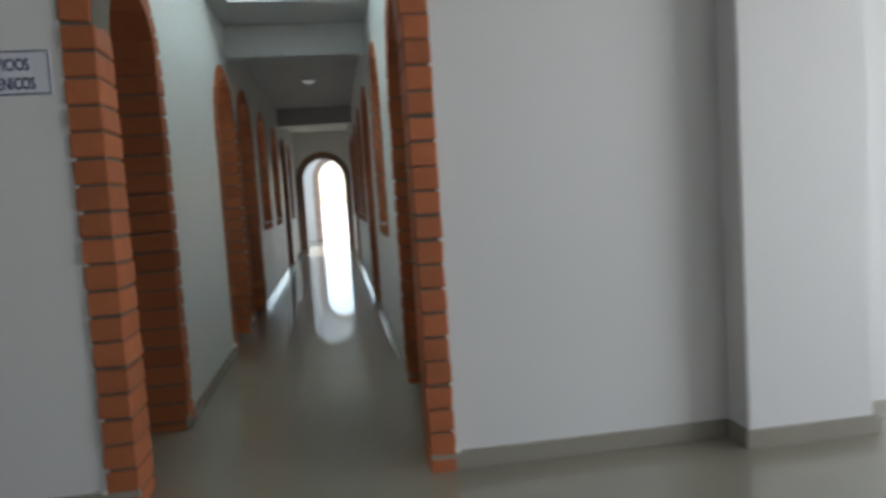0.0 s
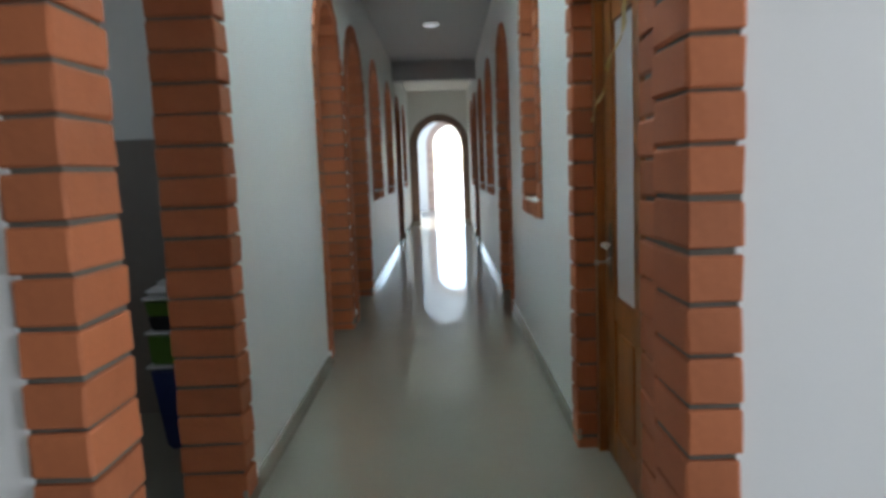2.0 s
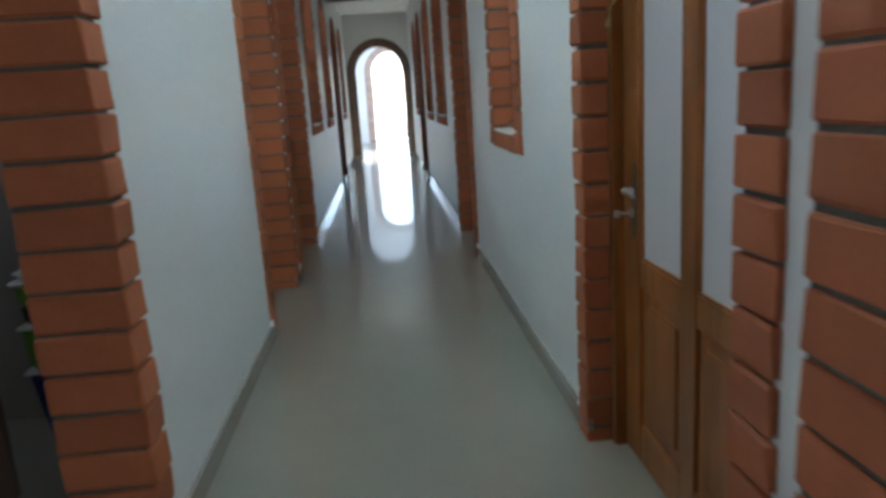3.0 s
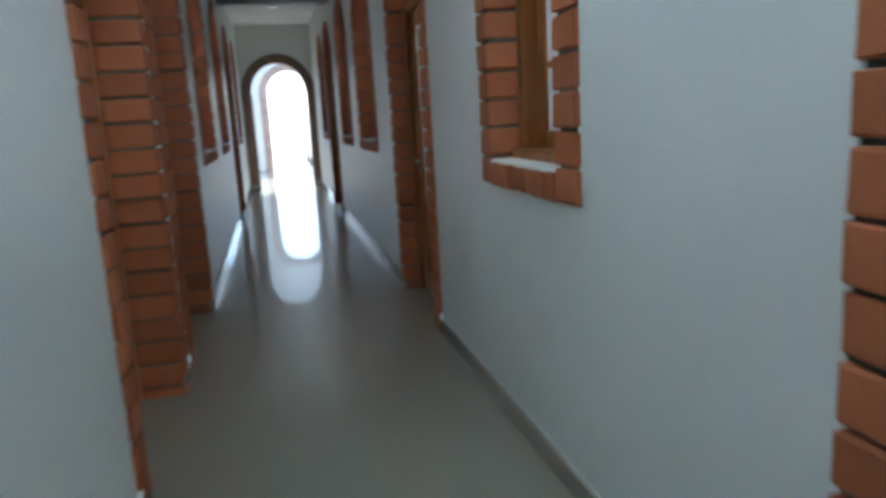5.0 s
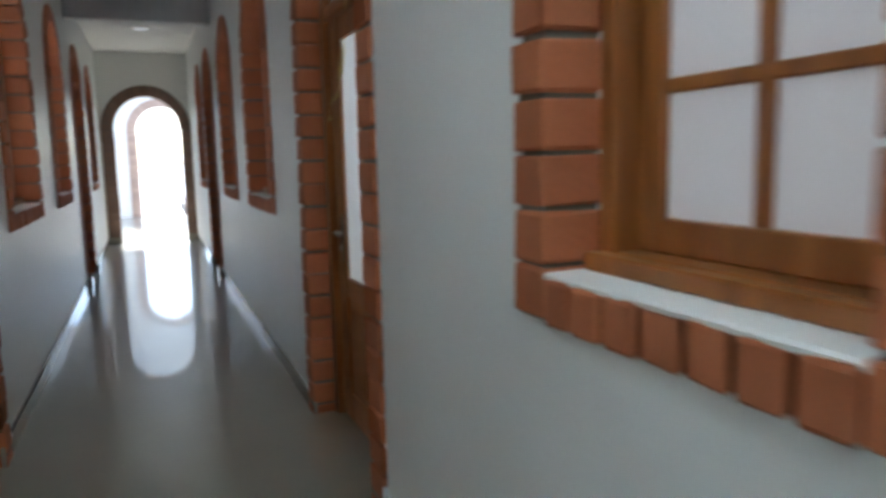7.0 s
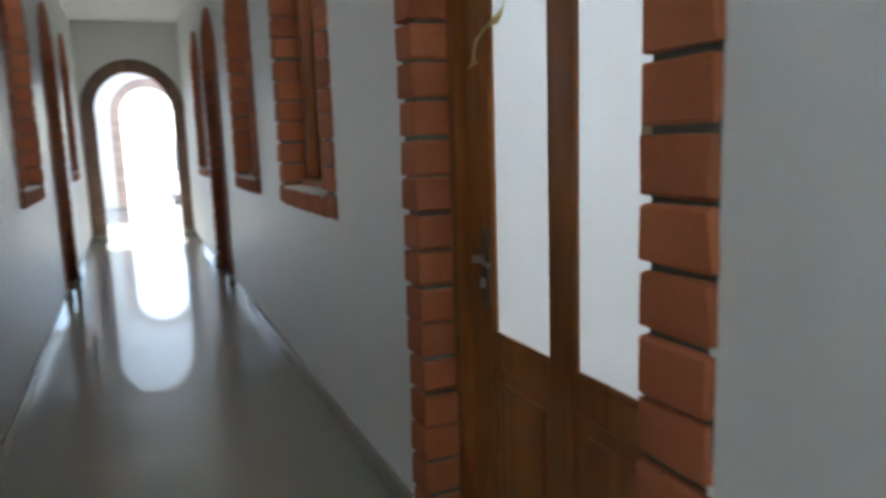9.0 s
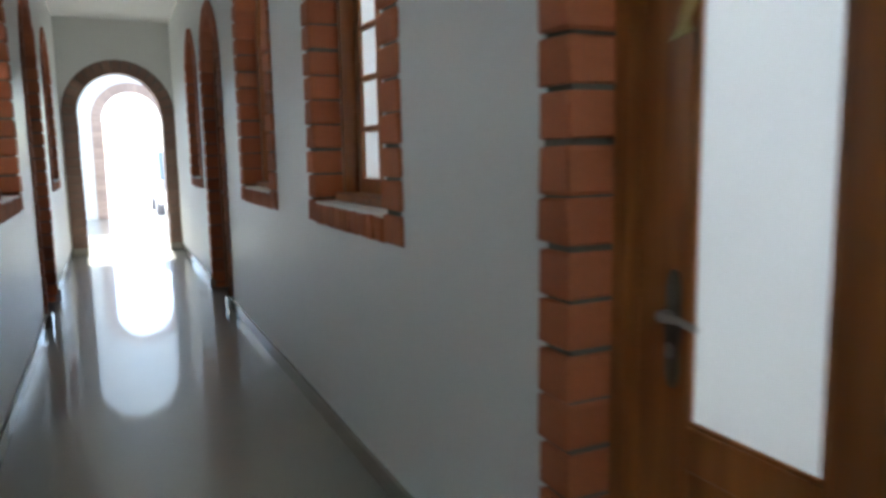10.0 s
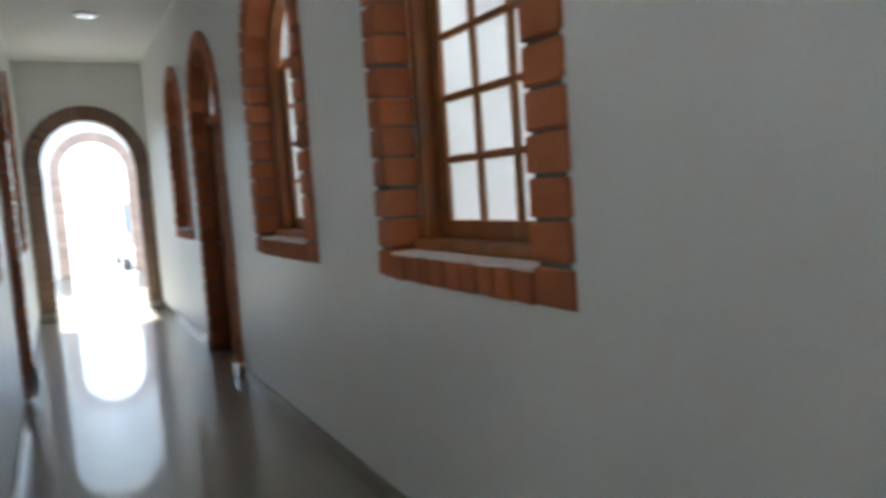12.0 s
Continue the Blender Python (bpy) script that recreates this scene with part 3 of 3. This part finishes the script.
def tapered(bm, x0, x1, y0, y1, z0, z1, less, bevel=0.02):
    """An upright tub, narrower at its foot by less on each side."""
    g = bmesh.ops.create_cube(bm, size=1, matrix=Matrix.Translation(((x0 + x1) / 2, (y0 + y1) / 2, (z0 + z1) / 2)) @ Matrix.Diagonal((x1 - x0, y1 - y0, z1 - z0, 1)))
    for v in g["verts"]:
        if v.co.z < (z0 + z1) / 2:
            v.co.x += less if v.co.x < (x0 + x1) / 2 else -less
            v.co.y += less if v.co.y < (y0 + y1) / 2 else -less
    edges = {e for v in g["verts"] for e in v.link_edges}
    bmesh.ops.bevel(bm, geom=list(edges), offset=bevel, segments=2, affect="EDGES")
    return bm


BX, BY = -1.03, 2.12
bin_root = tagged(new("waste_bin"), "blue plastic tub standing on the washroom floor", "bin")
bin_root.location = (BX, BY, 0)
part("tub", tapered(bmesh.new(), -0.225, 0.225, -0.2, 0.2, 0.0, 0.46, 0.045), M_BLUE, bin_root)
part("rim", boxes(((-0.235, -0.21, 0.458), (0.235, 0.21, 0.474)), bevel=0.006), M_WHITE, bin_root, "white plastic rim")
for z, slot in ((0.475, 0.0), (0.655, 0.075)):
    crate = tagged(new("storage_crate"), "green plastic crate with a white rim stacked on a tub", "crate", "stacked crates")
    crate.location = (BX, BY, z)
    part("box", tapered(bmesh.new(), -0.222, 0.222, -0.195, 0.195, slot, 0.166, 0.008, 0.012), M_GREEN, crate)
    if slot:
        part("band", tapered(bmesh.new(), -0.214, 0.214, -0.188, 0.188, 0.0, slot + 0.004, 0.01, 0.01), M_DARK, crate, "dark open slot")
    part("rim", boxes(((-0.232, -0.205, 0.164), (0.232, 0.205, 0.179)), bevel=0.005), M_WHITE, crate, "white plastic rim")
bm = tapered(bmesh.new(), -0.225, 0.225, -0.2, 0.2, 0.0, 0.075, -0.004, 0.025)
for v in bm.verts:
    if v.co.z > 0.05:
        v.co.x *= 0.82
        v.co.y *= 0.82
lid = tagged(part("lid", bm, M_WHITE), "white domed plastic lid on the stacked crates", "lid")
lid.location = (BX, BY, 0.835)
panel = tagged(new("washroom_screen"), "low brown laminate screen in the washroom", "screen")
panel.location = (-1.75, 1.7, 0)
part("board", boxes(((-0.5, -0.015, 0.06), (0.5, 0.015, 0.97)), bevel=0.004), M_LAMINATE, panel)
for x in (-0.4, 0.4):
    part("foot", boxes(((x - 0.02, -0.02, 0.0), (x + 0.02, 0.02, 0.062)), bevel=0.004), M_METAL, panel)


# ---- sign on the lobby wall ----
M_PLATE = material("sign_plate", (0.72, 0.74, 0.8), 0.35, grain=0.02)
M_INK = material("sign_ink", (0.03, 0.05, 0.16), 0.5)
sign = tagged(new("wall_sign"), "white plate with blue letters SERVICIOS HIGIENICOS beside the portal", "sign")
SX, SZ, SW, SH = -0.968, 2.13, 0.4, 0.205
sign.location = (SX, 0, SZ)
part("plate", boxes(((-SW / 2, -0.008, -SH / 2), (SW / 2, 0.0, SH / 2)), bevel=0.002), M_PLATE, sign)
e = 0.006
part("border", boxes(((-SW / 2 + 0.002, -0.0095, -SH / 2 + 0.002), (SW / 2 - 0.002, -0.008, -SH / 2 + 0.002 + e)), ((-SW / 2 + 0.002, -0.0095, SH / 2 - 0.002 - e), (SW / 2 - 0.002, -0.008, SH / 2 - 0.002)),
                     ((-SW / 2 + 0.002, -0.0095, -SH / 2 + 0.008), (-SW / 2 + 0.002 + e, -0.008, SH / 2 - 0.008)), ((SW / 2 - 0.002 - e, -0.0095, -SH / 2 + 0.008), (SW / 2 - 0.002, -0.008, SH / 2 - 0.008))), M_INK, sign, "thin dark blue border")
for words, z, size in (("SERVICIOS", 0.012, 0.075), ("HIGIENICOS", -0.075, 0.075)):
    cu = bpy.data.curves.new("lettering", "FONT")
    cu.body, cu.size, cu.align_x, cu.extrude, cu.offset = words, size, "CENTER", 0.0006, 0.0016
    cu.materials.append(M_INK)
    tx = new("lettering", cu)
    tx.parent = sign
    tx.matrix_basis = pose(0, -0.0088, z, 90, 0, 0) @ Matrix.Diagonal((0.63, 1, 1, 1))


# ---- ribbons tied to the doors ----
def ribbon(points, width, label):
    """A limp, twisting strip along the points."""
    pts = [Vector(p) for p in points]
    fine = []
    for i in range(len(pts) - 1):
        p0, p1, p2, p3 = pts[max(0, i - 1)], pts[i], pts[i + 1], pts[min(len(pts) - 1, i + 2)]
        for k in range(6):
            t = k / 6
            fine.append(0.5 * ((2 * p1) + (p2 - p0) * t + (2 * p0 - 5 * p1 + 4 * p2 - p3) * t * t + (3 * p1 - p0 - 3 * p2 + p3) * t ** 3))
    fine.append(pts[-1])
    bm = bmesh.new()
    rows = []
    for i, p in enumerate(fine):
        a = 0.5 * math.sin(i * 0.55)
        side = Vector((math.sin(a) * 0.6, math.cos(a), 0.25 * math.sin(i * 0.8))).normalized() * width * (0.5 + 0.12 * math.sin(i * 1.3))
        rows.append((bm.verts.new(p - side), bm.verts.new(p + side)))
    for r, q in zip(rows[:-1], rows[1:]):
        bm.faces.new((r[0], r[1], q[1], q[0]))
    bmesh.ops.solidify(bm, geom=list(bm.faces), thickness=0.0012)
    return tagged(part("ribbon", bm, M_TAPE), label, "ribbon")


ribbon([(1.085, 1.2, 2.2), (1.07, 1.26, 2.08), (1.075, 1.32, 1.96), (1.06, 1.5, 1.88), (1.07, 1.57, 1.83), (1.06, 1.63, 1.75), (1.045, 1.72, 1.7), (1.04, 1.76, 1.63)], 0.042, "pale yellow cloth ribbon hanging over a wooden door")
ribbon([(1.085, 6.02, 2.2), (1.075, 6.07, 1.98), (1.065, 6.12, 1.83), (1.07, 6.2, 1.765), (1.055, 6.29, 1.725), (1.06, 6.33, 1.65)], 0.048, "pale yellow cloth ribbon hanging over a wooden door")
ribbon([(1.095, 5.45, 2.2), (1.09, 5.46, 1.9), (1.085, 5.49, 1.65), (1.08, 5.53, 1.5), (1.078, 5.555, 1.37)], 0.05, "broad end of a cream cloth ribbon beside a door")

# ---- van parked outside the exit ----
M_VAN = material("white_car_paint", (0.75, 0.76, 0.78), 0.25, grain=0.01)
M_TINT = material("tinted_car_glass", (0.11, 0.16, 0.21), 0.06)
M_TYRE = material("tyre_rubber", (0.09, 0.09, 0.1), 0.8, grain=0.1)
M_LENS = material("pale_lens", (0.6, 0.5, 0.48), 0.2)
van = tagged(new("van"), "white van parked on sunlit paving outside the exit", "van")
van.location = (2.0, 25.7, -0.16)
bm = tapered(bmesh.new(), -0.85, 0.85, 0.0, 4.2, 0.35, 1.1, 0.04, 0.06)
box(bm, (-0.8, 0.05, 1.05), (0.8, 3.2, 1.9), 0.1, 2)
part("body", bm, M_VAN, van)
part("rear_window", boxes(((-0.77, -0.004, 0.72), (0.77, 0.07, 1.76)), bevel=0.012), M_TINT, van, "pale bluish rear window")
part("bumper", boxes(((-0.84, -0.1, 0.36), (0.84, 0.05, 0.64)), bevel=0.035), M_VAN, van, "white painted bumper")
for x in (-0.74, 0.74):
    part("tail_light", boxes(((x - 0.05, -0.02, 0.78), (x + 0.05, 0.03, 1.02)), bevel=0.01), M_LENS, van, "pale tail light")
    part("side_window", boxes(((x * 1.07 - 0.02, 0.5, 1.22), (x * 1.07 + 0.02, 2.9, 1.7)), bevel=0.01), M_TINT, van)
    for y in (0.75, 3.4):
        bm = bmesh.new()
        bmesh.ops.create_cone(bm, cap_ends=True, segments=28, radius1=0.32, radius2=0.32, depth=0.2, matrix=pose(x * 1.02, y, 0.32, 0, 90, 0))
        wheel = part("wheel", bm, M_TYRE, van)
        bm = bmesh.new()
        bmesh.ops.create_cone(bm, cap_ends=True, segments=20, radius1=0.18, radius2=0.17, depth=0.215, matrix=pose(x * 1.02, y, 0.32, 0, 90, 0))
        part("rim", bm, M_METAL, wheel)

# ---- brick surrounds ----
for o in E_DOORS:
    brick_surround(o, east, TURN[east], T, "door_surround", "orange brick arch surround of a door")
for o in E_WINS:
    brick_surround(o, east, TURN[east], 0.14, "window_surround", "orange brick arch surround of a window")
for o in [W_BATH] + W_DOORS:
    brick_surround(o, west, TURN[west], T, "door_surround", "orange brick arch surround of a door")
for o in W_WINS:
    brick_surround(o, west, TURN[west], 0.14, "window_surround", "orange brick arch surround of a window")
brick_surround(PORTAL, south, 0.0, 0.26, "portal_surround", "orange brick portal between lobby and corridor")
# backlight and glare on these two arches are mixed into their brick colours
brick_surround(END, north, 0.0, 0.25, "arch_surround", "greyish brown brick arch at the corridor's end, its backlit shade in the colour", M_BACKLIT)
brick_surround(EXIT, exit_wall, 0.0, 0.25, "arch_surround", "pale brown brick arch of the exit, its glare put into the colour", M_GLARE)
